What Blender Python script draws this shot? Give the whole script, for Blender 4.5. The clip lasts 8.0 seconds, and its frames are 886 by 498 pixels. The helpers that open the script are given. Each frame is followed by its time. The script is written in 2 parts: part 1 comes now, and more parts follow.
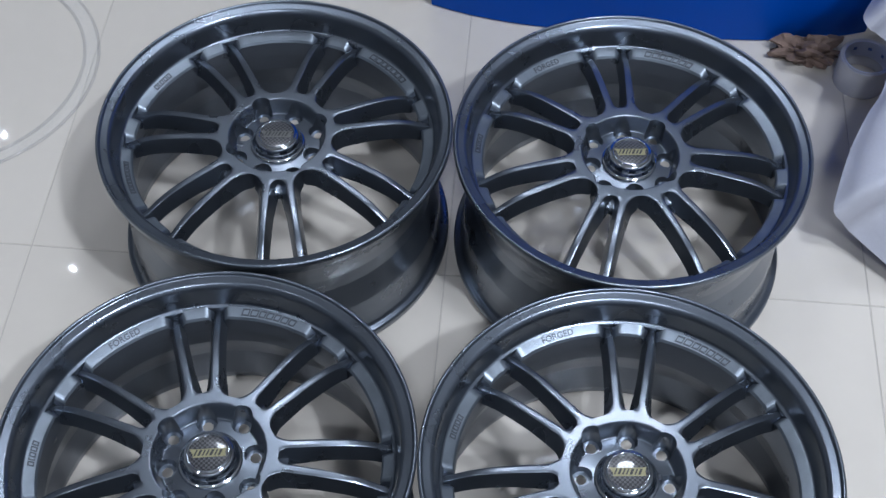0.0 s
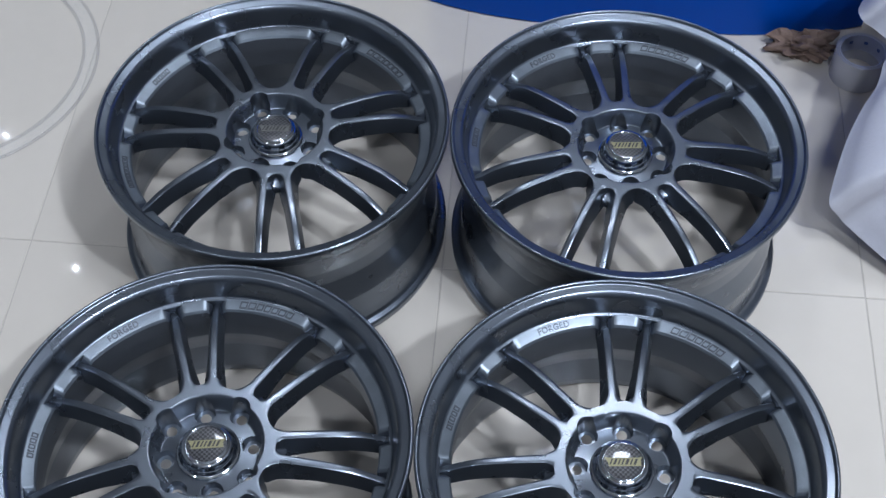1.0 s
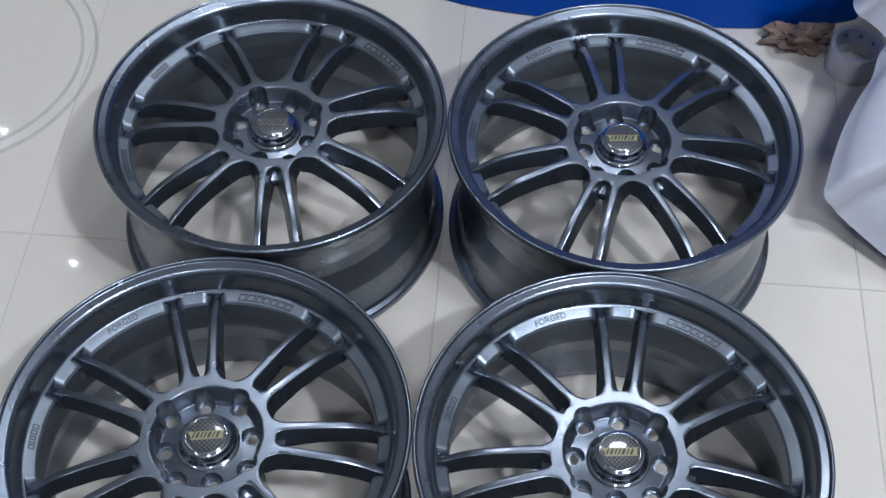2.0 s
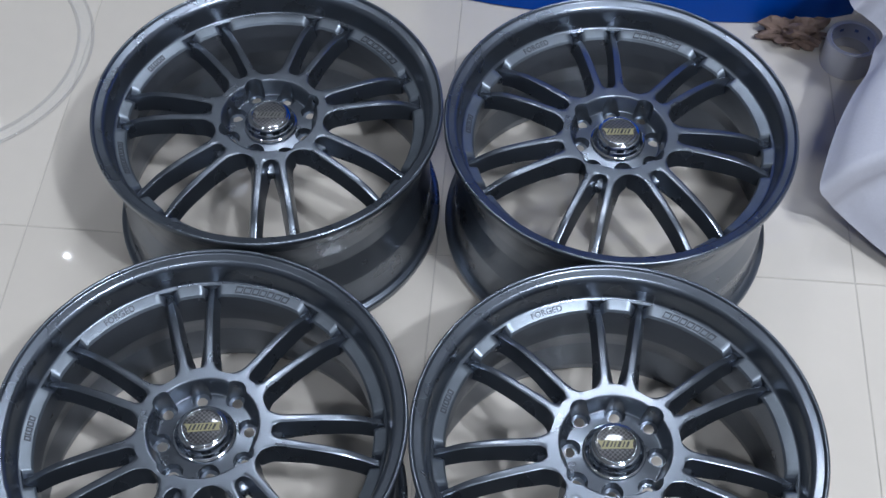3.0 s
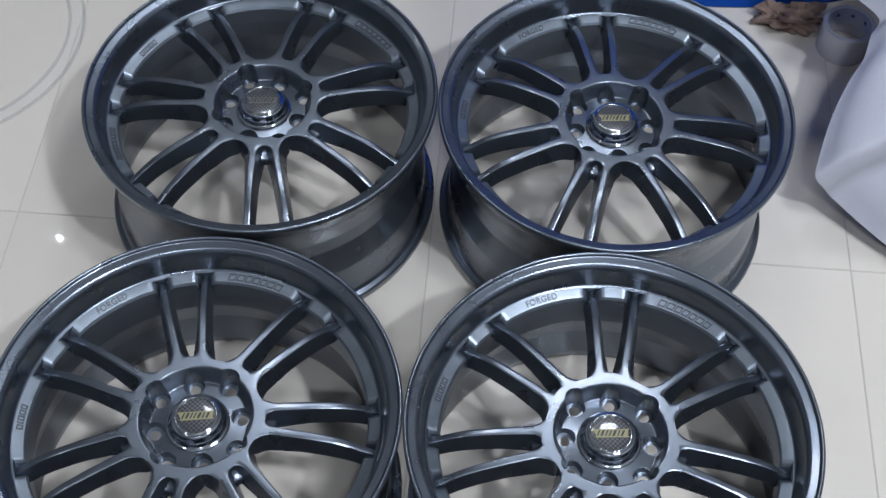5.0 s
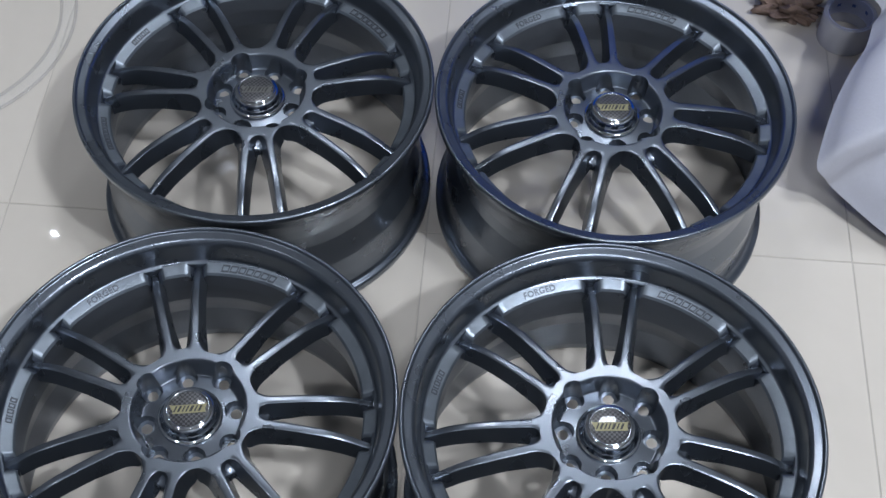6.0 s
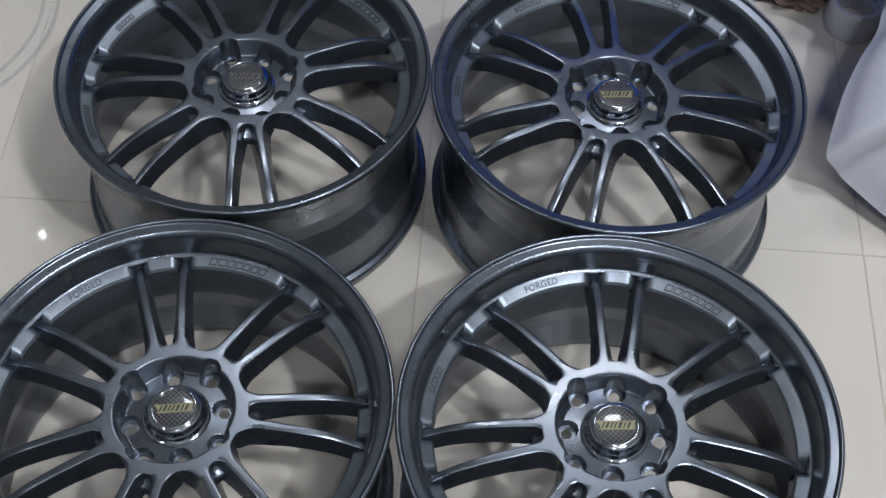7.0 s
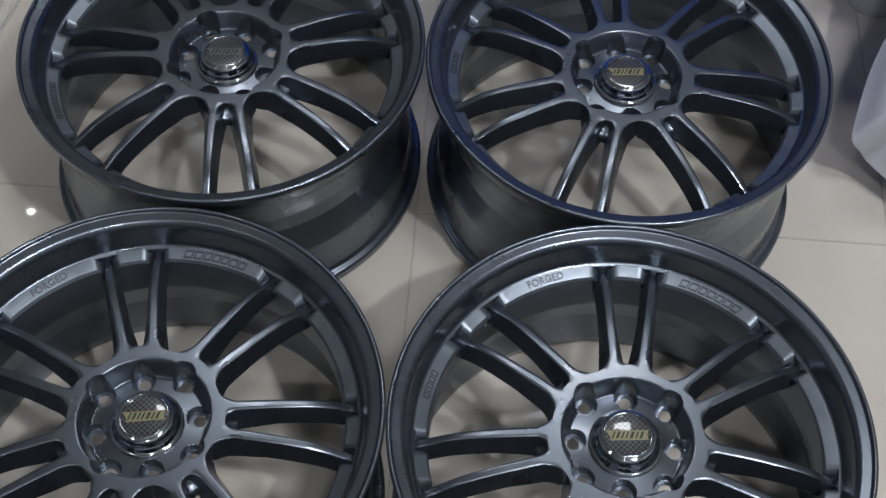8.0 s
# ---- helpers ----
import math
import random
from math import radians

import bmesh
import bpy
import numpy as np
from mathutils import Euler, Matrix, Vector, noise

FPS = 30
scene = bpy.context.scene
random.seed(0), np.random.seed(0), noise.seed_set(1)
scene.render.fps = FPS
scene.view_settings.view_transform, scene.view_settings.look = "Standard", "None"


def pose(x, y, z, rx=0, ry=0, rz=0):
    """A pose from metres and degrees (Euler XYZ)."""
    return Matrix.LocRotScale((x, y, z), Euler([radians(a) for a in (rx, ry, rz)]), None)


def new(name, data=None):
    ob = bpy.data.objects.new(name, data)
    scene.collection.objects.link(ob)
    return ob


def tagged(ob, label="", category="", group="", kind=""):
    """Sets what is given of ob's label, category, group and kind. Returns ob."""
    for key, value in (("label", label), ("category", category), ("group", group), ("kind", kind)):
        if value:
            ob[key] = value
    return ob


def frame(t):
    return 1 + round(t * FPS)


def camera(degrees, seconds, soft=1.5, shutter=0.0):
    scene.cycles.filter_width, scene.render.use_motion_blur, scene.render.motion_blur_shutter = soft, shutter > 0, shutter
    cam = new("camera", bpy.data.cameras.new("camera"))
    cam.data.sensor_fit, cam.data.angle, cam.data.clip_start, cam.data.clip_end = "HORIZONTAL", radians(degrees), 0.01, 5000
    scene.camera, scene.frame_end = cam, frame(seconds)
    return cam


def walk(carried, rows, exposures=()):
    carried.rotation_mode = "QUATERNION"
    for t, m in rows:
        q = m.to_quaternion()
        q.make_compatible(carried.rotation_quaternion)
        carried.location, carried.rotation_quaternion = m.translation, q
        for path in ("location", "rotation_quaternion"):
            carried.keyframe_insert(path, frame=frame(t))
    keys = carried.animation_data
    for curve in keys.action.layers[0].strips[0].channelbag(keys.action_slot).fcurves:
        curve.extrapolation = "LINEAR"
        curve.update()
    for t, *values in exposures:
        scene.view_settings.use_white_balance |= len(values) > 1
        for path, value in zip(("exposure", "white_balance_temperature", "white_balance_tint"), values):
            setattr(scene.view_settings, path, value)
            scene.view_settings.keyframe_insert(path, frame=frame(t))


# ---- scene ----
CAM_ROWS = [
    (0.0, (0.0790, -1.0915, 1.5307), -53.573, 4.331, 0.606),
    (0.5, (0.0847, -1.0991, 1.5294), -53.480, 4.484, 0.389),
    (1.0, (0.0882, -1.1043, 1.5321), -53.535, 4.559, 0.268),
    (1.5, (0.0895, -1.1108, 1.5387), -53.620, 4.482, 0.192),
    (3.0, (0.0861, -1.1163, 1.5398), -53.999, 3.935, 0.793),
    (3.5, (0.0839, -1.1226, 1.5390), -53.958, 3.690, 0.996),
    (4.0, (0.0827, -1.1194, 1.5419), -54.260, 3.526, 1.170),
    (4.5, (0.0832, -1.1108, 1.5403), -54.622, 3.438, 1.249),
    (6.0, (0.0826, -1.0967, 1.5127), -54.943, 3.095, 1.528),
    (6.5, (0.0778, -1.0888, 1.4843), -54.761, 2.731, 1.712),
    (7.0, (0.0738, -1.0693, 1.4516), -54.832, 2.413, 1.964),
    (7.5, (0.0713, -1.0364, 1.4082), -55.073, 2.176, 2.159),
    (8.0, (0.0703, -0.9829, 1.3613), -55.946, 2.069, 2.324),
]
EXPOSURES = [(0.0, 0.29, 5800, 12), (4.5, 0.26, 5980, 12), (6.5, 0.18, 6160, 12), (8.0, -0.27, 6460, 12)]

cam = camera(36.92, 8.0, soft=1.5)
walk(cam, [(t, pose(*eye, 90 + pitch, 0, yaw) @ pose(0, 0, 0, 0, 0, roll)) for t, eye, pitch, yaw, roll in CAM_ROWS], EXPOSURES)

# ---- world and lights ----
world = bpy.data.worlds.new("world")
scene.world = world
world.use_nodes = True
world.node_tree.nodes["Background"].inputs["Color"].default_value = (0.8, 0.85, 1.0, 1)
world.node_tree.nodes["Background"].inputs["Strength"].default_value = 0.02

CEILING_Z = 4.5
# centre x, y, size x, size y, watts
LAMPS = [
    (1.45, -0.95, 0.60, 0.60, 56.0),
    (1.95, -2.05, 0.20, 0.20, 106.0),
    (-2.27, 2.98, 0.020, 0.010, 1.4),
    (-2.92, 3.90, 0.020, 0.010, 1.4),
    (0.62, 2.15, 0.60, 0.45, 15.5),
    (-0.66, 2.15, 0.60, 0.45, 16.0),
    (-2.00, -1.40, 0.20, 0.20, 10.0),
    (0.25, -3.05, 0.30, 0.20, 46.0),
]
for lx, ly, sx, sy, watts in LAMPS:
    lamp_data = bpy.data.lights.new("ceiling_lamp", "AREA")
    lamp_data.shape, lamp_data.size, lamp_data.size_y = "RECTANGLE", sx, sy
    lamp_data.energy, lamp_data.color = watts, (0.93, 0.97, 1.0)
    new("ceiling_lamp", lamp_data).matrix_world = pose(lx, ly, CEILING_Z - 0.075)


# ---- materials ----
def material(name, base, rough=0.5, metal=0.0, vary=0.0, scale=20.0, fine=0.0, fine_scale=400.0, bump=0.0, spread=0.0, **extra):
    """A principled material with coarse and fine variation of colour and gloss, and a fine relief."""
    m = bpy.data.materials.new(name)
    m.use_nodes = True
    nt = m.node_tree
    b = nt.nodes["Principled BSDF"]
    b.inputs["Base Color"].default_value = (*base, 1)
    b.inputs["Roughness"].default_value = rough
    b.inputs["Metallic"].default_value = metal
    for key, value in extra.items():
        b.inputs[key.replace("_", " ")].default_value = value
    co = nt.nodes.new("ShaderNodeTexCoord")
    coarse = nt.nodes.new("ShaderNodeTexNoise")
    coarse.inputs["Scale"].default_value, coarse.inputs["Detail"].default_value = scale, 5
    grain = nt.nodes.new("ShaderNodeTexNoise")
    grain.inputs["Scale"].default_value, grain.inputs["Detail"].default_value = fine_scale, 3
    for n in (coarse, grain):
        nt.links.new(co.outputs["Object"], n.inputs["Vector"])
    if vary or fine:
        total = nt.nodes.new("ShaderNodeMath")
        total.operation = "MULTIPLY_ADD"
        nt.links.new(coarse.outputs["Fac"], total.inputs[0])
        total.inputs[1].default_value = 2 * vary
        total.inputs[2].default_value = 1 - vary - fine
        more = nt.nodes.new("ShaderNodeMath")
        more.operation = "MULTIPLY_ADD"
        nt.links.new(grain.outputs["Fac"], more.inputs[0])
        more.inputs[1].default_value = 2 * fine
        nt.links.new(total.outputs[0], more.inputs[2])
        value = more
        if spread:
            info = nt.nodes.new("ShaderNodeObjectInfo")
            own = nt.nodes.new("ShaderNodeMath")
            own.operation = "MULTIPLY_ADD"
            nt.links.new(info.outputs["Random"], own.inputs[0])
            own.inputs[1].default_value = spread
            nt.links.new(more.outputs[0], own.inputs[2])
            value = own
        tint = nt.nodes.new("ShaderNodeVectorMath")
        tint.operation = "SCALE"
        tint.inputs[0].default_value = base
        nt.links.new(value.outputs[0], tint.inputs["Scale"])
        nt.links.new(tint.outputs[0], b.inputs["Base Color"])
        gloss = nt.nodes.new("ShaderNodeMath")
        gloss.operation = "MULTIPLY_ADD"
        nt.links.new(coarse.outputs["Fac"], gloss.inputs[0])
        gloss.inputs[1].default_value = rough * 0.5
        gloss.inputs[2].default_value = rough * 0.75
        nt.links.new(gloss.outputs[0], b.inputs["Roughness"])
    if bump:
        relief = nt.nodes.new("ShaderNodeBump")
        relief.inputs["Strength"].default_value, relief.inputs["Distance"].default_value = bump, 0.002
        nt.links.new(grain.outputs["Fac"], relief.inputs["Height"])
        nt.links.new(relief.outputs[0], b.inputs["Normal"])
    return m


GUNMETAL = material("gunmetal_paint", (0.166, 0.188, 0.222), 0.29, 0.93, 0.08, 25, 0.12, 1400, 0.015, Coat_Weight=0.3, Coat_Roughness=0.08)
RIM_PAINT = material("gloss_gunmetal_rim", (0.158, 0.180, 0.214), 0.29, 0.92, 0.08, 18, 0.07, 1200, 0.0, Coat_Weight=0.3, Coat_Roughness=0.09)
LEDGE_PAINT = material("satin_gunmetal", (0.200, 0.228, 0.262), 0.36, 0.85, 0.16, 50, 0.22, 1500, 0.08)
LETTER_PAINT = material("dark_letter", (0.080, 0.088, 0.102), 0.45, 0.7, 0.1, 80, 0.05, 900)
INNER_DARK = material("darker_inner_metal", (0.134, 0.155, 0.194), 0.30, 0.88, 0.20, 14, 0.15, 900, 0.05)
CHROME = material("chrome", (0.56, 0.59, 0.63), 0.07, 1.0, 0.03, 40, 0.02, 600)
CARBON = material("carbon_badge", (0.035, 0.036, 0.04), 0.3, 0.0, 0.1, 60, 0.1, 1500, Coat_Weight=0.8, Coat_Roughness=0.05)
EMBLEM = material("pale_gold_emblem", (0.25, 0.23, 0.125), 0.4, 0.3, 0.1, 200, 0.05, 1500)
EMBLEM_GLARE = material("glare_grey_emblem", (0.09, 0.09, 0.085), 0.4, 0.0, 0.1, 200, 0.05, 1500)
EMBLEM_DARK = material("black_emblem", (0.02, 0.02, 0.02), 0.4, 0.0, 0.05, 200, 0.05, 900)
TILE = material("glossy_beige_tile", (0.562, 0.517, 0.456), 0.018, 0.0, 0.05, 2.2, 0.02, 35, 0.01, spread=0.05, Specular_IOR_Level=0.35)
GROUT = material("beige_grout", (0.40, 0.37, 0.33), 0.85, 0.0, 0.2, 15, 0.1, 300)
WALL = material("grey_wall_paint", (0.20, 0.21, 0.225), 0.7, 0.0, 0.05, 1.5, 0.03, 150, 0.1)
CEIL = material("grey_ceiling_paint", (0.42, 0.42, 0.42), 0.8, 0.0, 0.04, 1.2, 0.03, 120, 0.1)
BLUE = material("blue_plastic", (0.004, 0.100, 0.60), 0.55, 0.0, 0.08, 6, 0.04, 300, 0.05, Specular_IOR_Level=0.08)
SHEET = material("white_foam_sheet", (0.42, 0.42, 0.47), 0.6, 0.0, 0.06, 9, 0.04, 250, 0.15)
FILM = material("clear_tape_film", (0.80, 0.79, 0.82), 0.22, 0.0, 0.06, 40, 0.03, 600, Transmission_Weight=0.25)
CORE = material("printed_paper_core", (0.50, 0.52, 0.62), 0.6, 0.0, 0.08, 60, 0.05, 900)
CORE_MARK = material("blue_core_print", (0.08, 0.13, 0.35), 0.6, 0.0, 0.05, 60, 0.05, 900)
RAG = material("brown_crumpled_paper", (0.17, 0.115, 0.09), 0.8, 0.0, 0.95, 45, 0.2, 300, 0.4)
CLEAR = material("clear_plastic", (0.85, 0.86, 0.87), 0.06)
# grey stands in for the dark edges that refraction gives the clear plastic
BEAD = material("bead_refraction_grey", (0.42, 0.42, 0.42), 0.08)
CARD = material("brown_cardboard", (0.30, 0.20, 0.15), 0.8, 0.0, 0.15, 20, 0.1, 300, 0.2)
FIXTURE = material("white_lamp_housing", (0.8, 0.8, 0.8), 0.4, 0.0, 0.03, 10, 0.02, 200)
GLOW = material("lamp_diffuser", (0.9, 0.9, 0.9), 0.4)
glow_bsdf = GLOW.node_tree.nodes["Principled BSDF"]
glow_bsdf.inputs["Emission Color"].default_value = (0.93, 0.97, 1.0, 1)
glow_bsdf.inputs["Emission Strength"].default_value = 6.0


def see_through(m, share):
    """Let most light pass straight through a thin clear plastic."""
    nt = m.node_tree
    out = nt.nodes["Material Output"]
    passing = nt.nodes.new("ShaderNodeBsdfTransparent")
    mix = nt.nodes.new("ShaderNodeMixShader")
    mix.inputs[0].default_value = share
    nt.links.new(passing.outputs[0], mix.inputs[1])
    nt.links.new(nt.nodes["Principled BSDF"].outputs[0], mix.inputs[2])
    nt.links.new(mix.outputs[0], out.inputs["Surface"])


see_through(CLEAR, 0.06)
see_through(BEAD, 0.14)
see_through(FILM, 0.72)


# fine woven check on the badge
def woven(m, light, dark, scale):
    nt = m.node_tree
    co = nt.nodes.new("ShaderNodeTexCoord")
    turn = nt.nodes.new("ShaderNodeMapping")
    turn.inputs["Rotation"].default_value = (0, 0, 0)
    turn.inputs["Scale"].default_value = (1, 1, 0)
    check = nt.nodes.new("ShaderNodeTexChecker")
    check.inputs["Scale"].default_value = scale
    check.inputs["Color1"].default_value, check.inputs["Color2"].default_value = (*light, 1), (*dark, 1)
    nt.links.new(co.outputs["Object"], turn.inputs["Vector"])
    nt.links.new(turn.outputs[0], check.inputs["Vector"])
    nt.links.new(check.outputs["Color"], nt.nodes["Principled BSDF"].inputs["Base Color"])


woven(CARBON, (0.075, 0.075, 0.08), (0.012, 0.012, 0.015), 360.0)


# ---- mesh helpers ----
def finish(name, bm, mat, sharp=38):
    bmesh.ops.recalc_face_normals(bm, faces=bm.faces)
    me = bpy.data.meshes.new(name)
    bm.to_mesh(me)
    bm.free()
    for poly in me.polygons:
        poly.use_smooth = True
    me.set_sharp_from_angle(angle=radians(sharp))
    me.materials.append(mat)
    return me


def part(name, me, parent, label="", at=None):
    ob = new(name, me)
    ob.parent = parent
    if at is not None:
        ob.matrix_basis = at
    return tagged(ob, label)


def lathe(profile, steps=128, closed=True):
    """Turn a profile of (radius, height) about z."""
    bm = bmesh.new()
    rings = []
    for k in range(steps):
        a = 2 * math.pi * k / steps
        rings.append([bm.verts.new((r * math.sin(a), r * math.cos(a), z)) for r, z in profile])
    n = len(profile)
    for k in range(steps):
        p, q = rings[k], rings[(k + 1) % steps]
        for j in range(n if closed else n - 1):
            i = (j + 1) % n
            bm.faces.new((p[j], q[j], q[i], p[i]))
    return bm


def rounded(profile, amount, steps=3):
    """Cut every corner of a closed profile with a small curve."""
    out = []
    n = len(profile)
    for k in range(n):
        p, c, q = (Vector(profile[(k + d) % n]) for d in (-1, 0, 1))
        d1, d2 = p - c, q - c
        e = min(amount, d1.length * 0.4, d2.length * 0.4)
        a, b = c + d1.normalized() * e, c + d2.normalized() * e
        for s in range(steps + 1):
            f = s / steps
            out.append(tuple((a * (1 - f) ** 2 + c * (2 * f * (1 - f)) + b * f * f)))
    return out


def slab(outline, z0, z1, bevel=0.0, steps=2):
    """An outline in x, y raised from z0 to z1 with a rounded upper edge."""
    bm = bmesh.new()
    low = [bm.verts.new((x, y, z0)) for x, y in outline]
    high = [bm.verts.new((x, y, z1)) for x, y in outline]
    bm.faces.new(list(reversed(low)))
    top = bm.faces.new(high)
    n = len(low)
    for k in range(n):
        bm.faces.new((low[k], low[(k + 1) % n], high[(k + 1) % n], high[k]))
    if bevel:
        bmesh.ops.bevel(bm, geom=list(top.edges), offset=bevel, segments=steps, affect="EDGES")
    return bm


def box(sx, sy, sz, bevel=0.0, z=0.0):
    bm = slab([(-sx / 2, -sy / 2), (sx / 2, -sy / 2), (sx / 2, sy / 2), (-sx / 2, sy / 2)], z, z + sz)
    if bevel:
        bmesh.ops.bevel(bm, geom=list(bm.edges), offset=bevel, segments=2, affect="EDGES")
    return bm


# ---- the room ----
TILE_W, JOINT = 0.594, 0.0013
X0, X1, Y0, Y1 = -6 * TILE_W, 6 * TILE_W, -6 * TILE_W - 0.0108, 8 * TILE_W - 0.0108

floor = new("floor", finish("floor", slab([(X0, Y0), (X1, Y0), (X1, Y1), (X0, Y1)], -0.1, -0.0012), GROUT))
tagged(floor, "large glossy beige porcelain floor tiles with thin joints", "floor", kind="structure")
ceiling = new("ceiling", finish("ceiling", slab([(X0, Y0), (X1, Y0), (X1, Y1), (X0, Y1)], CEILING_Z, CEILING_Z + 0.12), CEIL))
tagged(ceiling, "plain pale grey painted ceiling", "ceiling", kind="structure")
for wall_name, (wx, wy, ww, wd) in {
    "wall_north": ((X0 + X1) / 2, Y1 + 0.06, X1 - X0 + 0.24, 0.12),
    "wall_south": ((X0 + X1) / 2, Y0 - 0.06, X1 - X0 + 0.24, 0.12),
    "wall_east": (X1 + 0.06, (Y0 + Y1) / 2, 0.12, Y1 - Y0),
    "wall_west": (X0 - 0.06, (Y0 + Y1) / 2, 0.12, Y1 - Y0),
}.items():
    wall = new(wall_name, finish(wall_name, box(ww, wd, CEILING_Z + 0.1, 0.0, -0.1), WALL))
    wall.location = (wx, wy, 0)
    tagged(wall, "plain dark grey painted shop wall", "wall", kind="structure")


def ceiling_light(x, y, sx, sy):
    """A flat lamp housing under the ceiling with a frosted diffuser."""
    thing = tagged(new("ceiling_light"), "white ceiling lamp with a frosted diffuser", "lamp", group="ceiling lamps")
    thing.location = (x, y, CEILING_Z - 0.055)
    part("housing", finish("housing", box(sx + 0.06, sy + 0.06, 0.055, 0.006), FIXTURE), thing)
    part("diffuser", finish("diffuser", box(sx, sy, 0.012, 0.004, -0.012), GLOW), thing, "lit frosted diffuser")


for lx, ly, sx, sy, watts in LAMPS:
    ceiling_light(lx, ly, sx, sy)


# ---- the alloy wheels ----
PAIRS = 7
STEP = 360 / PAIRS
FACE_DROP = 0.015

BARREL_PROFILE = [
    (0.2222, 0.0000), (0.2190, 0.0060), (0.2150, 0.0220), (0.2110, 0.0808), (0.2050, 0.1030), (0.1990, 0.1230), (0.1985, 0.1510), (0.2030, 0.1630), (0.2058, 0.1730),
    (0.2050, 0.1850), (0.2056, 0.1873), (0.2070, 0.1879), (0.2088, 0.1886), (0.2100, 0.1904), (0.2142, 0.2130), (0.2158, 0.2172), (0.2180, 0.2196),
    (0.2196, 0.2206), (0.2276, 0.2222), (0.2286, 0.2230), (0.2291, 0.2250), (0.2304, 0.2262),
    (0.2322, 0.2260), (0.2337, 0.2244), (0.2337, 0.2175), (0.2318, 0.2145), (0.2235, 0.2120), (0.2195, 0.2065), (0.2180, 0.1870),
    (0.2135, 0.1810), (0.2090, 0.1600), (0.2062, 0.1410), (0.2062, 0.1170), (0.2120, 0.0930), (0.2165, 0.0765), (0.2175, 0.0382), (0.2190, 0.0255),
    (0.2225, 0.0204), (0.2275, 0.0191), (0.2300, 0.0162), (0.2300, 0.0085), (0.2275, 0.0017), (0.2240, 0.0000),
]


def top_z(r):
    """Height of the spokes' upper face, from the raised hub to the drooping tip."""
    pts = [(0.0, 0.218), (0.075, 0.218), (0.095, 0.2179), (0.13, 0.2162), (0.158, 0.2128), (0.176, 0.2082), (0.188, 0.2026), (0.197, 0.1978), (0.204, 0.1942), (0.23, 0.189)]
    for (a, za), (b, zb) in zip(pts, pts[1:]):
        if r <= b:
            f = (r - a) / (b - a)
            return za + (zb - za) * f
    return pts[-1][1]


def smooth_top(r):
    return sum(top_z(r + d) for d in (-0.008, -0.004, 0.0, 0.004, 0.008)) / 5


def low_z(r):
    return smooth_top(r) - 0.026 + 0.004 * min(1.0, max(0.0, (r - 0.075) / 0.12))


def u_end(y, y0, fillet):
    f = min(1.0, max(0.0, (y - y0) / fillet))
    return math.sqrt(max(0.0, 1 - (1 - f) ** 2))


TWIN_Y0, WIDE_Y0 = 0.0785, 0.0740


def twin_gap(y):
    return (0.0092 + 0.1150 * (y - 0.086)) * u_end(y, TWIN_Y0, 0.010)


def wide_gap(y):
    return (0.0182 + 0.375 * (y - 0.084)) * u_end(y, WIDE_Y0, 0.015)


HALF = radians(STEP / 2)


def spoke_mesh():
    """One spoke of a twin pair on the clockwise side of the pair's axis (+y)."""
    bm = bmesh.new()
    rows = []
    n = 30
    for k in range(n + 1):
        s = (k / n) ** 1.7
        ya = TWIN_Y0 + (0.2056 - TWIN_Y0) * s
        yb = WIDE_Y0 + (0.1976 - WIDE_Y0) * s

        def edge(side, sink, grow):
            """A point on the twin (0) or wide (1) side, moved into the opening by grow."""
            if side == 0:
                g = max(0.0, twin_gap(ya) - grow * min(1.0, twin_gap(ya) / 0.008))
                p = Vector((g, ya))
            else:
                g = max(0.0, wide_gap(yb) - grow * min(1.0, wide_gap(yb) / 0.01))
                p = Vector((yb * math.sin(HALF) - g * math.cos(HALF), yb * math.cos(HALF) + g * math.sin(HALF)))
            return p

        a0, b0 = edge(0, 0, 0), edge(1, 0, 0)
        width = (b0 - a0).length
        bev = min(0.0021, twin_gap(ya) * 0.5, width * 0.3)
        bevw = min(0.0021, wide_gap(yb) * 0.5, width * 0.3)
        r = (a0 + b0).length / 2
        zt, zb = smooth_top(r), low_z(r)
        draft = 0.0050 + 0.004 * max(0.0, 1 - (r - 0.075) / 0.05)
        row = []
        cut = (b0 - a0).normalized() if width > 1e-6 else Vector((1, 0))
        row.append((edge(0, 0, draft), zb))
        row.append((edge(0, 0, draft * 0.8), zb + 0.004))
        row.append((a0, zt - bev - 0.0005))
        row.append((a0 + cut * bev * 0.3, zt - bev * 0.3))
        row.append((a0 + cut * bev, zt))
        for f in (0.25, 0.5, 0.75):
            lo, hi = a0 + cut * bev, b0 - cut * bevw
            row.append((lo.lerp(hi, f), zt))
        row.append((b0 - cut * bevw, zt))
        row.append((b0 - cut * bevw * 0.3, zt - bevw * 0.3))
        row.append((b0, zt - bevw - 0.0005))
        row.append((edge(1, 0, draft * 0.8), zb + 0.004))
        row.append((edge(1, 0, draft), zb))
        rows.append([bm.verts.new((p.x, p.y, z)) for p, z in row])
    m = len(rows[0])
    for p, q in zip(rows, rows[1:]):
        for j in range(m):
            i = (j + 1) % m
            bm.faces.new((p[j], p[i], q[i], q[j]))
    bm.faces.new(rows[-1])
    bmesh.ops.remove_doubles(bm, verts=bm.verts, dist=1e-6)
    return bm


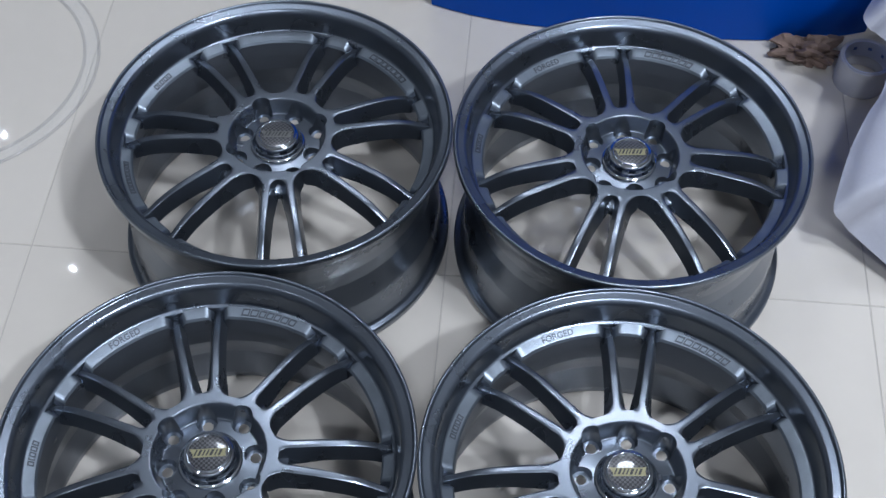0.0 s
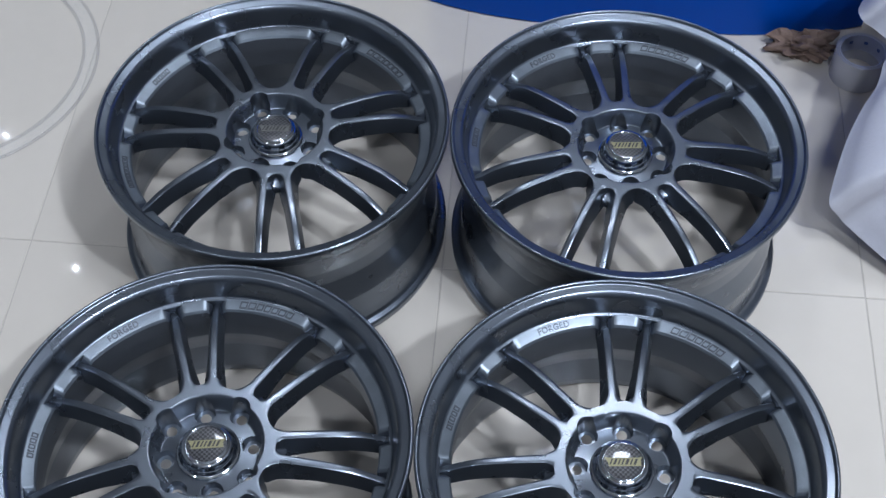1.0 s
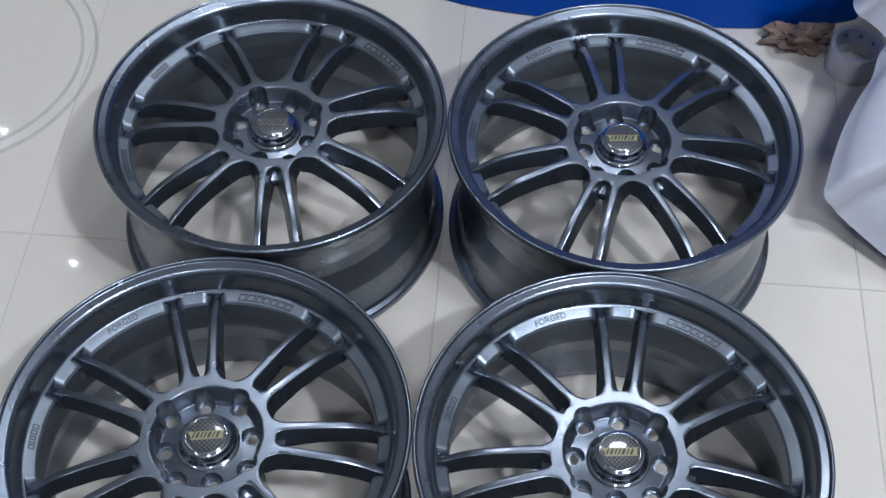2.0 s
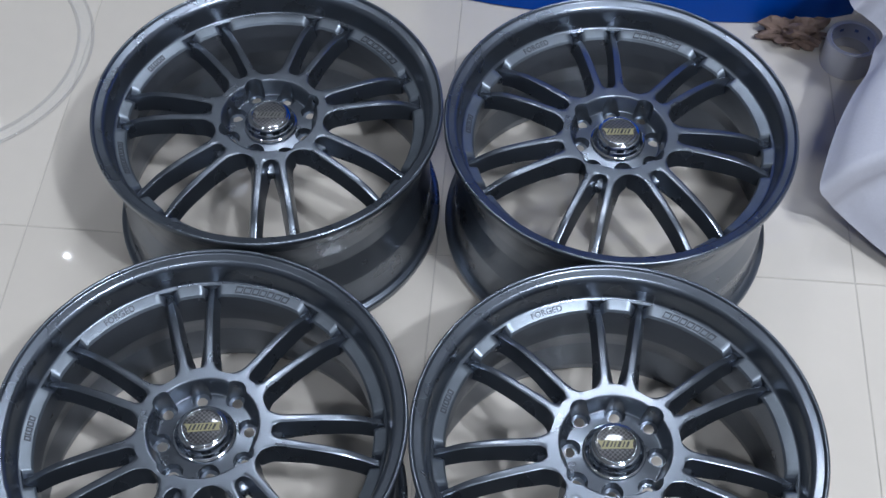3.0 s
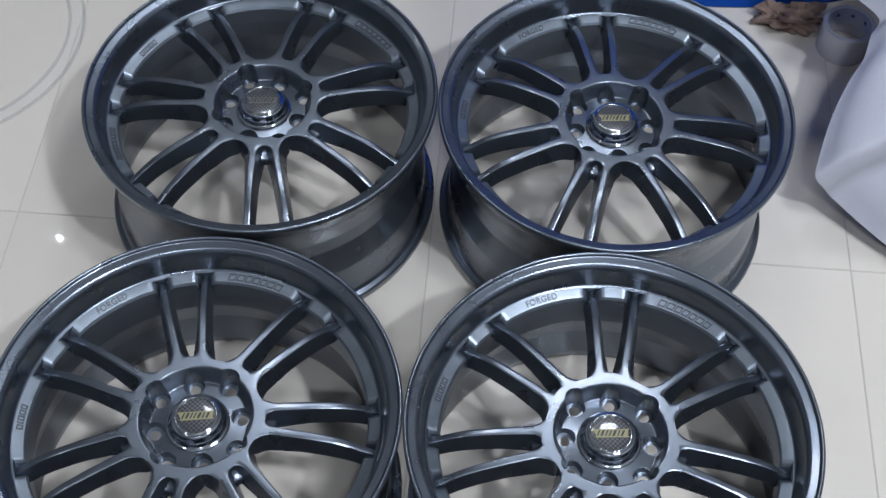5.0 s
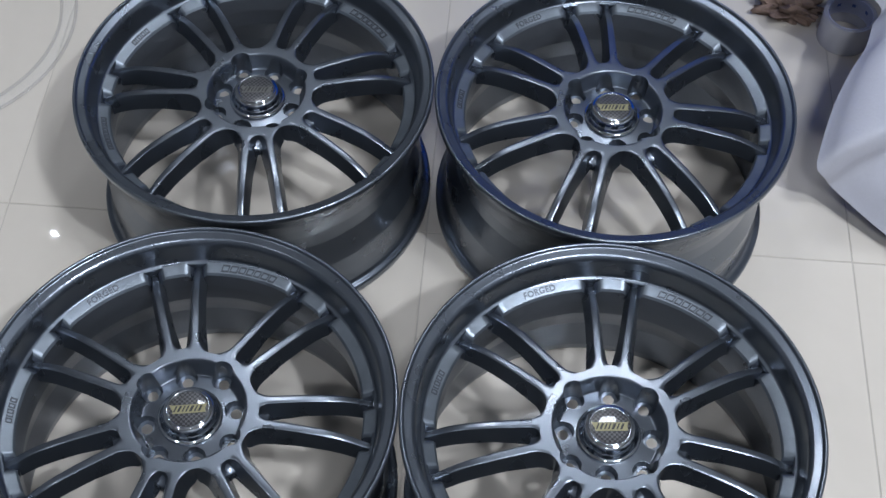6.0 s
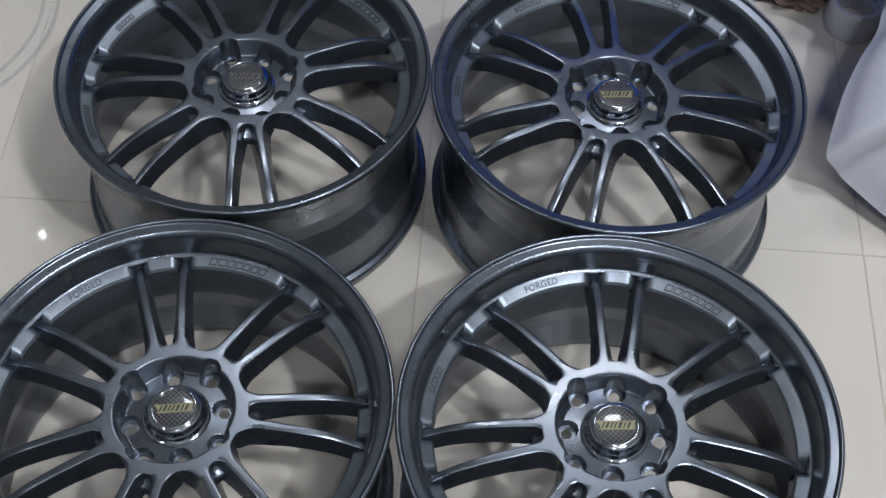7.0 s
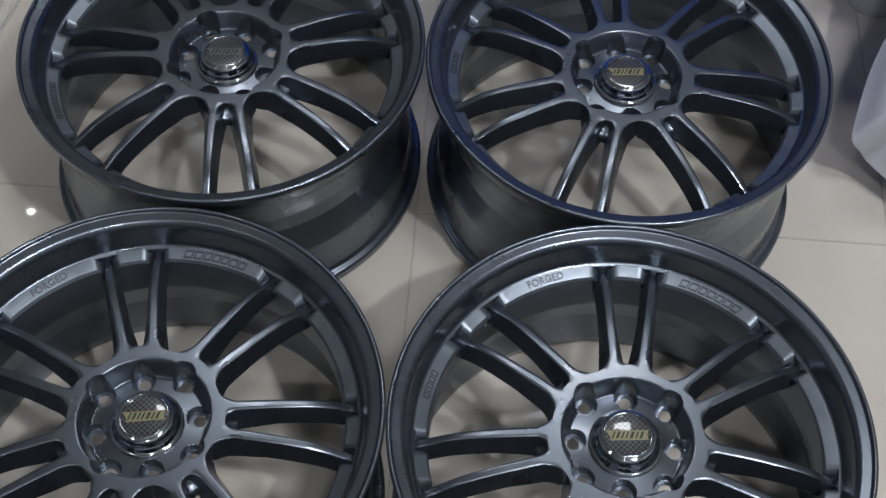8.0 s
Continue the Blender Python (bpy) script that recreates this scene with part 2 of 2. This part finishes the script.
def web_mesh():
    """The low sloping web that closes the inner end of a twin slot."""
    bm = bmesh.new()
    rows = []
    for y, z in ((0.0775, 0.2100), (0.0800, 0.2060), (0.0830, 0.2038), (0.0868, 0.2022), (0.0888, 0.2004), (0.0896, 0.1970), (0.0898, 0.1915)):
        half = 0.0125
        rows.append([bm.verts.new((half * u, y + 0.0022 * u * u, z + 0.0036 * u * u)) for u in (-1, -0.6, -0.2, 0.2, 0.6, 1)])
    low = [bm.verts.new((v.co.x, v.co.y, 0.191)) for v in rows[0]]
    for p, q in zip([low] + rows, rows):
        for k in range(len(p) - 1):
            bm.faces.new((p[k], p[k + 1], q[k + 1], q[k]))
    # a tapering rail along each side of the slot
    for side in (-1, 1):
        rail = []
        for k in range(11):
            f = k / 10
            y = 0.0825 + 0.0500 * f
            g, w = twin_gap(y), 0.0046 * (1 - f) ** 0.8
            z = smooth_top(y) - 0.0125 - 0.003 * f
            rail.append([bm.verts.new((side * x, y, zz)) for x, zz in ((g + 0.0012, z + 0.0036), (g - 0.35 * w, z + 0.0014), (g - 0.8 * w, z), (g - w, z - 0.0016), (g - w, z - 0.0075), (g + 0.0030, z - 0.0085))])
        for p, q in zip(rail, rail[1:]):
            for k in range(5):
                bm.faces.new((p[k], p[k + 1], q[k + 1], q[k]))
    return bm


def mirrored(me, name):
    bm = bmesh.new()
    bm.from_mesh(me)
    for v in bm.verts:
        v.co.x = -v.co.x
    return finish(name, bm, GUNMETAL, 44)


BORES = [(45 * k, 0.0500 if k % 2 == 0 else 0.0570) for k in range(8)]
BORE_R, HOLE_R = 0.0132, 0.0062


def soft_step(x, a, b):
    f = min(1.0, max(0.0, (x - a) / (b - a)))
    return f * f * (3 - 2 * f)


def hub_z(x, y):
    r = math.hypot(x, y)
    floor_z = 0.1990 - 0.0035 * min(1.0, max(0.0, (r - 0.033) / 0.024))
    z = floor_z + (0.218 - floor_z) * soft_step(r, 0.0550, 0.0650)
    for deg, br in BORES:
        bx, by = br * math.sin(radians(deg)), br * math.cos(radians(deg))
        d = math.hypot(x - bx, y - by)
        z = min(z, 0.218 - 0.031 * (1 - soft_step(d, BORE_R - 0.0022, BORE_R)) if d < BORE_R else z)
    return z


def hub_mesh():
    """The hub's face: a recess with eight bolt bores, and the raised collar from which the spokes start."""
    bm = bmesh.new()
    corners = []
    for k in range(PAIRS):
        a = radians(STEP * k)
        corners.append(Vector((TWIN_Y0 * math.sin(a), TWIN_Y0 * math.cos(a))))
        corners.append(Vector((WIDE_Y0 * math.sin(a + HALF), WIDE_Y0 * math.cos(a + HALF))))
    per = 24
    border = [corners[k].lerp(corners[(k + 1) % len(corners)], j / per) for k in range(len(corners)) for j in range(per)]
    radial = 64
    rings = []
    for b in border:
        d = b.normalized()
        rings.append([bm.verts.new((*(d * (0.024 + (b.length - 0.024) * j / radial)), 0.0)) for j in range(radial + 1)])
    n = len(rings)
    for k in range(n):
        for j in range(radial):
            bm.faces.new((rings[k][j], rings[k][j + 1], rings[(k + 1) % n][j + 1], rings[(k + 1) % n][j]))
    for v in bm.verts:
        v.co.z = hub_z(v.co.x, v.co.y)
    holes = []
    for f in bm.faces:
        c = f.calc_center_median()
        for deg, br in BORES:
            if math.hypot(c.x - br * math.sin(radians(deg)), c.y - br * math.cos(radians(deg)) - 0.0) < HOLE_R:
                holes.append(f)
                break
    bmesh.ops.delete(bm, geom=holes, context="FACES")
    # the underside of the collar and its rim
    outer = [r[-1] for r in rings]
    low_o = [bm.verts.new((v.co.x, v.co.y, 0.192)) for v in outer]
    low_i = [bm.verts.new((v.co.x * 0.93, v.co.y * 0.93, 0.188)) for v in outer]
    for k in range(n):
        i = (k + 1) % n
        bm.faces.new((outer[k], low_o[k], low_o[i], outer[i]))
        bm.faces.new((low_o[k], low_i[k], low_i[i], low_o[i]))
    return bm


LEDGE = [(0.2070, 0.2030), (0.2056, 0.2026), (0.1952, 0.1985), (0.1930, 0.1955), (0.1922, 0.1720), (0.2000, 0.1690)]


def ledge_z(r):
    return 0.1985 + (r - 0.1952) * (0.2026 - 0.1985) / (0.2056 - 0.1952)


def ledge_mesh(a0, a1):
    """A stretch of the inner ledge between two spokes, with chamfered ends; angles in degrees."""
    bm = bmesh.new()
    n = max(4, int((a1 - a0) / 1.6))
    rows = []
    ends = [(a0, 1.5), (a0 + 1.1, 0.62), (a0 + 1.8, 0.16), (a0 + 2.3, 0.0)]
    stops = ends + [(a0 + 2.3 + (a1 - a0 - 4.6) * k / n, 0.0) for k in range(1, n)] + [(a0 + a1 - a, d) for a, d in reversed(ends)]
    for a, drop in stops:
        s, c = math.sin(radians(a)), math.cos(radians(a))
        rows.append([bm.verts.new((r * s, r * c, z - (0.0060 * drop if j in (1, 2, 3) else (0.003 * drop if j == 0 else 0)))) for j, (r, z) in enumerate(LEDGE)])
    m = len(LEDGE)
    for p, q in zip(rows, rows[1:]):
        for j in range(m):
            i = (j + 1) % m
            bm.faces.new((p[j], p[i], q[i], q[j]))
    bm.faces.new(rows[0])
    bm.faces.new(list(reversed(rows[-1])))
    return bm


def wrapped(me, centre, radius):
    """Bend a flat mesh round the ledge, its top outwards, its middle at that angle."""
    for v in me.vertices:
        a = radians(centre) + v.co.x / radius
        r = radius + v.co.y
        v.co = (r * math.sin(a), r * math.cos(a), ledge_z(r) + v.co.z + 0.0002)
    return me


def word_mesh(text, size):
    cu = bpy.data.curves.new("word", "FONT")
    cu.body, cu.size, cu.extrude, cu.align_x, cu.align_y = text, size, 0.0003, "CENTER", "CENTER"
    cu.offset = 0.00022
    cu.space_character = 1.08
    ob = bpy.data.objects.new("word", cu)
    me = bpy.data.meshes.new_from_object(ob)
    bpy.data.objects.remove(ob)
    me.materials.clear()
    me.materials.append(LETTER_PAINT)
    return me


def bars_mesh(widths, height, gap, slant=0.0, thick=0.0006, mat=None):
    """Raised slanted bars side by side, centred."""
    bm = bmesh.new()
    total = sum(widths) + gap * (len(widths) - 1)
    x = -total / 2
    for w in widths:
        cols = []
        for k in range(4):
            u = x + w * k / 3
            cols.append([bm.verts.new((u + slant * s, s * height / 2, z)) for s in (-1, 1) for z in (-thick, thick)])
        for p, q in zip(cols, cols[1:]):
            for i, j in ((0, 1), (1, 3), (3, 2), (2, 0)):
                bm.faces.new((p[i], p[j], q[j], q[i]))
        bm.faces.new([cols[0][i] for i in (0, 1, 3, 2)])
        bm.faces.new([cols[-1][i] for i in (0, 2, 3, 1)])
        x += w + gap
    return finish("bars", bm, mat or LETTER_PAINT)


def hollow_bars(widths, height, gap, slant):
    """A row of raised hollow blocks, centred."""
    bm = bmesh.new()
    x = -(sum(widths) + gap * (len(widths) - 1)) / 2
    line = 0.0014

    def bar(x0, y0, x1, y1):
        low, high = [], []
        n = max(1, round((x1 - x0) / 0.0025))
        for k in range(n + 1):
            u = x0 + (x1 - x0) * k / n
            low.append([bm.verts.new((u + slant * v / height * 2, v, z)) for v in (y0, y1) for z in (-0.0004, 0.0007)])
        for p, q in zip(low, low[1:]):
            for i, j in ((0, 1), (1, 3), (3, 2), (2, 0)):
                bm.faces.new((p[i], p[j], q[j], q[i]))
        bm.faces.new([low[0][i] for i in (0, 1, 3, 2)])
        bm.faces.new([low[-1][i] for i in (0, 2, 3, 1)])

    h = height / 2
    for w in widths:
        bar(x, h - line, x + w, h)
        bar(x, -h, x + w, -h + line)
        bar(x, -h + line, x + line, h - line)
        if w > 0.004:
            bar(x + w - line, -h + line, x + w, h - line)
        x += w + gap
    return finish("bars", bm, LETTER_PAINT)


CAP_PROFILE = [
    (0.0285, 0.190), (0.0358, 0.192), (0.0366, 0.2000), (0.0360, 0.2022), (0.0338, 0.2028), (0.0326, 0.2040), (0.0318, 0.2065), (0.0312, 0.2078), (0.0303, 0.2086), (0.0298, 0.2130),
    (0.0286, 0.2160), (0.0268, 0.2176), (0.0246, 0.2182), (0.0238, 0.2192), (0.0229, 0.2194), (0.0222, 0.2186), (0.0219, 0.2172), (0.0219, 0.190),
]

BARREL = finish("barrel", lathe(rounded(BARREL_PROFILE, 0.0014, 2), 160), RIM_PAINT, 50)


def second_material(me, mat, test):
    """Give the faces for which test(centre, normal) holds a second material."""
    me.materials.append(mat)
    for face in me.polygons:
        if test(face.center, face.normal):
            face.material_index = 1


# inward-facing faces of the lower barrel get the darker tone
second_material(BARREL, INNER_DARK, lambda c, n: c.z < 0.172 and n.x * c.x + n.y * c.y < 0)
SPOKE_A = finish("spoke", spoke_mesh(), GUNMETAL, 44)
SPOKE_B = mirrored(SPOKE_A, "spoke")
WEB = finish("web", web_mesh(), GUNMETAL, 60)
HUB = finish("hub", hub_mesh(), GUNMETAL, 40)
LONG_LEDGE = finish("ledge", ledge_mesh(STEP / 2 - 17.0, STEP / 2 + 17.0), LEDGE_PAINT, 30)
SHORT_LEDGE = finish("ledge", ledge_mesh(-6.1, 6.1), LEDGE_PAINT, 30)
# lower faces of each ledge take the same darker tone as the barrel's inside
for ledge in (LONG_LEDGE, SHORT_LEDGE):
    second_material(ledge, INNER_DARK, lambda c, n: c.z < 0.1945)
CAP = finish("center_cap", lathe(rounded(CAP_PROFILE, 0.0008, 2), 72), CHROME, 50)
BADGE = finish("badge", lathe([(0.0004, 0.2178), (0.012, 0.2176), (0.0185, 0.2173), (0.0221, 0.2168), (0.0221, 0.2140), (0.0004, 0.2140)], 48), CARBON)
PLATE = finish("emblem", slab([(-0.0212, 0.0058), (-0.0160, 0.0046), (0.0165, 0.0052), (0.0210, 0.0066), (0.0188, 0.0012), (0.0196, -0.0046), (-0.0168, -0.0056), (-0.0172, -0.0012)], 0.2174, 0.2181, 0.0002), EMBLEM)
# grey copy of the plate: glare over the gold put into its colour
GLARE_PLATE = PLATE.copy()
GLARE_PLATE.materials[0] = EMBLEM_GLARE
STROKES = []
stroke_x = -0.0147
for stroke_w in (0.0017, 0.0026, 0.0017, 0.0017, 0.0030, 0.0017, 0.0026):
    STROKES.append((stroke_x + stroke_w / 2, bars_mesh([stroke_w], 0.0072, 0.0, 0.0015, 0.0002, EMBLEM_DARK)))
    stroke_x += stroke_w + 0.0024
WORD = word_mesh("FORGED", 0.0100)
BRAND_BARS = hollow_bars([0.0092, 0.0096, 0.0082, 0.0084, 0.0080, 0.0090, 0.0084], 0.0080, 0.0012, 0.0010)
SMALL_BARS = hollow_bars([0.0058, 0.0026, 0.0058, 0.0058, 0.0058], 0.0070, 0.0014, 0.0003)
LONG_BARS = hollow_bars([0.0052] * 9, 0.0068, 0.0012, 0.0003)



def alloy_wheel(x, y, turn, emblem_turn, writing, label, plate=None):
    """A wheel that lies on its back flange, face up; turn: clockwise degrees of its first pair of spokes."""
    thing = tagged(new("alloy_wheel"), label, "wheel", group="set of four wheels on the floor")
    thing.location = (x, y, 0)
    spin = pose(0, 0, -FACE_DROP, 0, 0, -turn)
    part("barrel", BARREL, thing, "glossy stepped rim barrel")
    part("hub", HUB, thing, "hub face with eight bolt bores", spin)
    for k in range(PAIRS):
        m = pose(0, 0, -FACE_DROP, 0, 0, -turn - STEP * k)
        part("spoke", SPOKE_A, thing, at=m)
        part("spoke", SPOKE_B, thing, at=m)
        part("web", WEB, thing, at=m)
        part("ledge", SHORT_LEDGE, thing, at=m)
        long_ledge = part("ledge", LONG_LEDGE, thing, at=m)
        if k in writing:
            kind = writing[k]
            source = {"word": WORD, "brand": BRAND_BARS, "small": SMALL_BARS, "long": LONG_BARS}[kind].copy()
            part("lettering", wrapped(source, STEP / 2, 0.2008), long_ledge, "small raised lettering")
    cap = part("center_cap", CAP, thing, "chrome centre cap", pose(0, 0, -FACE_DROP, 0, 0, emblem_turn))
    part("badge", BADGE, cap, "dark woven badge disc")
    part("emblem", plate or PLATE, cap, "emblem plate greyed with painted glare" if plate else "pale gold emblem plate")
    for sx, stroke in STROKES:
        part("emblem_stroke", stroke, cap, at=pose(sx, 0.0002, 0.2182))
    return thing


SAME = {6: "word", 0: "brand", 5: "small"}
alloy_wheel(-0.2308, 0.0550, 15.7, 3.0, {0: "brand", 5: "small", 4: "long"}, "dark gunmetal twin-spoke alloy wheel lying beside a clear plastic ring", GLARE_PLATE)
alloy_wheel(0.2376, 0.0658, -9.6, 4.0, SAME, "dark gunmetal twin-spoke alloy wheel lying in front of the blue tub")
alloy_wheel(-0.2322, -0.4191, -15.6, 8.0, SAME, "dark gunmetal twin-spoke alloy wheel lying face up on tiles")
alloy_wheel(0.2352, -0.4018, 1.2, 4.0, SAME, "dark gunmetal twin-spoke alloy wheel with clear lettering on its ledge")


# ---- things round the wheels ----
def blue_tub():
    """A bow-fronted plastic tub with a rolled lip."""
    thing = tagged(new("storage_tub"), "large bright blue plastic tub standing on the tiles", "tub")
    thing.location = (0.288, -0.0157, 0.0)

    def outline(grow):
        pts = []
        half, back = 0.355 + grow, 1.08 + grow
        for k in range(25):
            u = -1 + k / 12
            pts.append((half * u, 0.508 - grow + 0.040 * abs(u) ** 3.2))
        for k in range(9):
            a = math.pi / 2 * k / 8
            pts.append((half - 0.08 + 0.08 * math.cos(a), back - 0.08 + 0.07 * math.sin(a)))
        for k in range(9):
            a = math.pi / 2 * (1 + k / 8)
            pts.append((-half + 0.08 + 0.08 * math.cos(a), back - 0.08 + 0.07 * math.sin(a)))
        return pts

    bm = bmesh.new()
    levels = [(0.0, -0.004), (0.004, 0.0), (0.30, 0.022), (0.518, 0.038), (0.518, 0.030), (0.05, -0.004), (0.03, -0.03)]
    rows = [[bm.verts.new((px, py, z)) for px, py in outline(g)] for z, g in levels]
    n = len(rows[0])
    for p, q in zip(rows, rows[1:]):
        for k in range(n):
            bm.faces.new((p[k], p[(k + 1) % n], q[(k + 1) % n], q[k]))
    bm.faces.new(list(reversed(rows[0])))
    bm.faces.new(rows[-1])
    part("body", finish("body", bm, BLUE, 50), thing)
    bm = bmesh.new()
    levels = [(0.519, 0.028), (0.519, 0.046), (0.522, 0.050), (0.542, 0.050), (0.546, 0.046), (0.546, 0.030), (0.542, 0.028)]
    rows = [[bm.verts.new((px, py, z)) for px, py in outline(g)] for z, g in levels]
    for p, q in zip(rows, rows[1:] + rows[:1]):
        for k in range(n):
            bm.faces.new((p[k], p[(k + 1) % n], q[(k + 1) % n], q[k]))
    part("lip", finish("lip", bm, BLUE, 50), thing)


def tape_roll():
    """A wide roll of clear packing tape that stands on end, with a printed paper core."""
    thing = tagged(new("tape_roll"), "wide clear packing tape roll standing on end", "tape roll")
    thing.matrix_world = pose(0.622, 0.424, 0.0, 0, 0, 20)
    part("film", finish("film", lathe(rounded([(0.0352, 0.0), (0.0410, 0.0), (0.0410, 0.053), (0.0352, 0.053)], 0.0012), 64), FILM), thing, "whitish clear wound film")
    core = part("core", finish("core", lathe(rounded([(0.0338, 0.022), (0.0351, 0.022), (0.0351, 0.0535), (0.0338, 0.0535)], 0.0004), 64), CORE), thing, "pale blue printed paper band inside the roll")
    mark = finish("print_mark", box(0.006, 0.0008, 0.006, 0.0002), CORE_MARK)
    for k in range(9):
        part("print_mark", mark, core, at=pose(0, 0, 0, 0, 0, 40 * k) @ pose(0, 0.0337, 0.036))


def crumpled(name, label, category, at, size, mat, seed, folds):
    """A crushed lump of sheet material with creases."""
    bm = bmesh.new()
    bmesh.ops.create_icosphere(bm, subdivisions=4, radius=1.0)
    off = Vector((seed * 3.1, seed * 1.7, seed * 0.9))
    for v in bm.verts:
        d = v.co.normalized()
        crease = sum(abs(noise.noise(d * f + off)) / (1 + i) for i, f in enumerate((1.6, 3.4, 7.0)))
        r = 0.65 + folds * (crease - 0.35)
        v.co = Vector((d.x * r * size[0], d.y * r * size[1], max(0.0, (d.z * r + 0.35) * size[2])))
    ob = new(name, finish(name, bm, mat, 22))
    ob.matrix_world = at
    return tagged(ob, label, category)


def foam_sheet():
    """A wide white foam sheet: its front border lies low over the floor, one side lifts and curls, its far side rests on the floor."""
    border = [(0.736, -0.052, 0.010), (0.636, 0.018, 0.030), (0.567, 0.073, 0.050), (0.544, 0.070, 0.080), (0.528, 0.072, 0.100), (0.532, 0.098, 0.110), (0.551, 0.160, 0.130), (0.574, 0.209, 0.150), (0.596, 0.246, 0.160), (0.607, 0.282, 0.170), (0.619, 0.305, 0.180), (0.589, 0.318, 0.200), (0.567, 0.313, 0.220), (0.569, 0.348, 0.220), (0.629, 0.428, 0.220), (0.749, 0.488, 0.200)]
    fine = []
    for k in range(len(border) - 1):
        p0, p1, p2, p3 = (Vector(border[min(max(k + d, 0), len(border) - 1)]) for d in (-1, 0, 1, 2))
        for s in range(4):
            f = s / 4
            fine.append(0.5 * (2 * p1 + (p2 - p0) * f + (2 * p0 - 5 * p1 + 4 * p2 - p3) * f * f + (3 * p1 - p0 - 3 * p2 + p3) * f ** 3))
    fine.append(Vector(border[-1]))
    bm = bmesh.new()
    rows = []
    far = Vector((1.05, 0.34))
    for f in (0.0, 0.012, 0.03, 0.06, 0.11, 0.2, 0.32, 0.46, 0.6, 0.74, 0.86, 0.95, 1.0):
        row = []
        for k, p in enumerate(fine):
            q = p.xy.lerp(far + Vector((0.0, (p.y - 0.25) * 0.8)), f)
            rise = 0.022 * soft_step(f, 0.0, 0.06) + 0.07 * math.sin(math.pi * min(1.0, f * 1.3)) if f < 1 else 0.0
            z = p.z * (1 - soft_step(f, 0.72, 1.0)) + rise * (1 - soft_step(f, 0.6, 1.0))
            z += 0.010 * noise.noise(Vector((q.x * 7, q.y * 7, 2.0))) * soft_step(f, 0.02, 0.2) * (1 - f)
            row.append(bm.verts.new((q.x, q.y, z)))
        rows.append(row)
    for p, q in zip(rows, rows[1:]):
        for k in range(len(fine) - 1):
            bm.faces.new((p[k], p[k + 1], q[k + 1], q[k]))
    bmesh.ops.recalc_face_normals(bm, faces=bm.faces)
    bmesh.ops.solidify(bm, geom=list(bm.faces), thickness=0.006)
    for v in bm.verts:
        v.co.z = max(0.0, v.co.z)
    tagged(new("foam_sheet", finish("foam_sheet", bm, SHEET, 60)), "large white foam packing sheet with one side lifted off the tiles", "packing sheet")


def plastic_ring():
    """A clear plastic ring: a thin flat band between two round beads."""
    thing = tagged(new("plastic_ring"), "clear plastic ring cover lying flat on the tiles", "plastic ring")
    thing.location = (-0.817, 0.326, 0.0)
    part("band", finish("band", lathe([(0.2130, 0.0012), (0.2130, 0.0024), (0.2320, 0.0024), (0.2320, 0.0012)], 96), CLEAR, 30), thing)
    for radius in (0.2112, 0.2338):
        ring = [(radius + 0.0026 * math.cos(a * math.pi / 5), 0.0027 + 0.0026 * math.sin(a * math.pi / 5)) for a in range(10)]
        part("bead", finish("bead", lathe(ring, 96), BEAD, 60), thing)


blue_tub()
tape_roll()
crumpled("crumpled_paper", "crumpled dirty brown paper beside the blue tub", "waste paper", pose(0.541, 0.470, 0.0, 0, 0, -8), (0.062, 0.036, 0.034), RAG, 5, 0.85)
crumpled("cardboard_scrap", "small brown cardboard scrap beside the blue tub", "cardboard", pose(-0.113, 0.574, 0.0, 0, 0, 15), (0.055, 0.045, 0.03), CARD, 7, 0.5)
foam_sheet()
plastic_ring()

# ---- floor tiles ----
tile_bm = slab([(-TILE_W / 2 + JOINT / 2, -TILE_W / 2 + JOINT / 2), (TILE_W / 2 - JOINT / 2, -TILE_W / 2 + JOINT / 2),
                (TILE_W / 2 - JOINT / 2, TILE_W / 2 - JOINT / 2), (-TILE_W / 2 + JOINT / 2, TILE_W / 2 - JOINT / 2)], -0.0035, 0.0, 0.0008, 2)
TILE_MESH = finish("tile", tile_bm, TILE, 60)
for i in range(round((X1 - X0) / TILE_W)):
    for j in range(round((Y1 - Y0) / TILE_W)):
        part("tile", TILE_MESH, floor, at=pose(X0 + TILE_W * (i + 0.5), Y0 + TILE_W * (j + 0.5), 0.0))
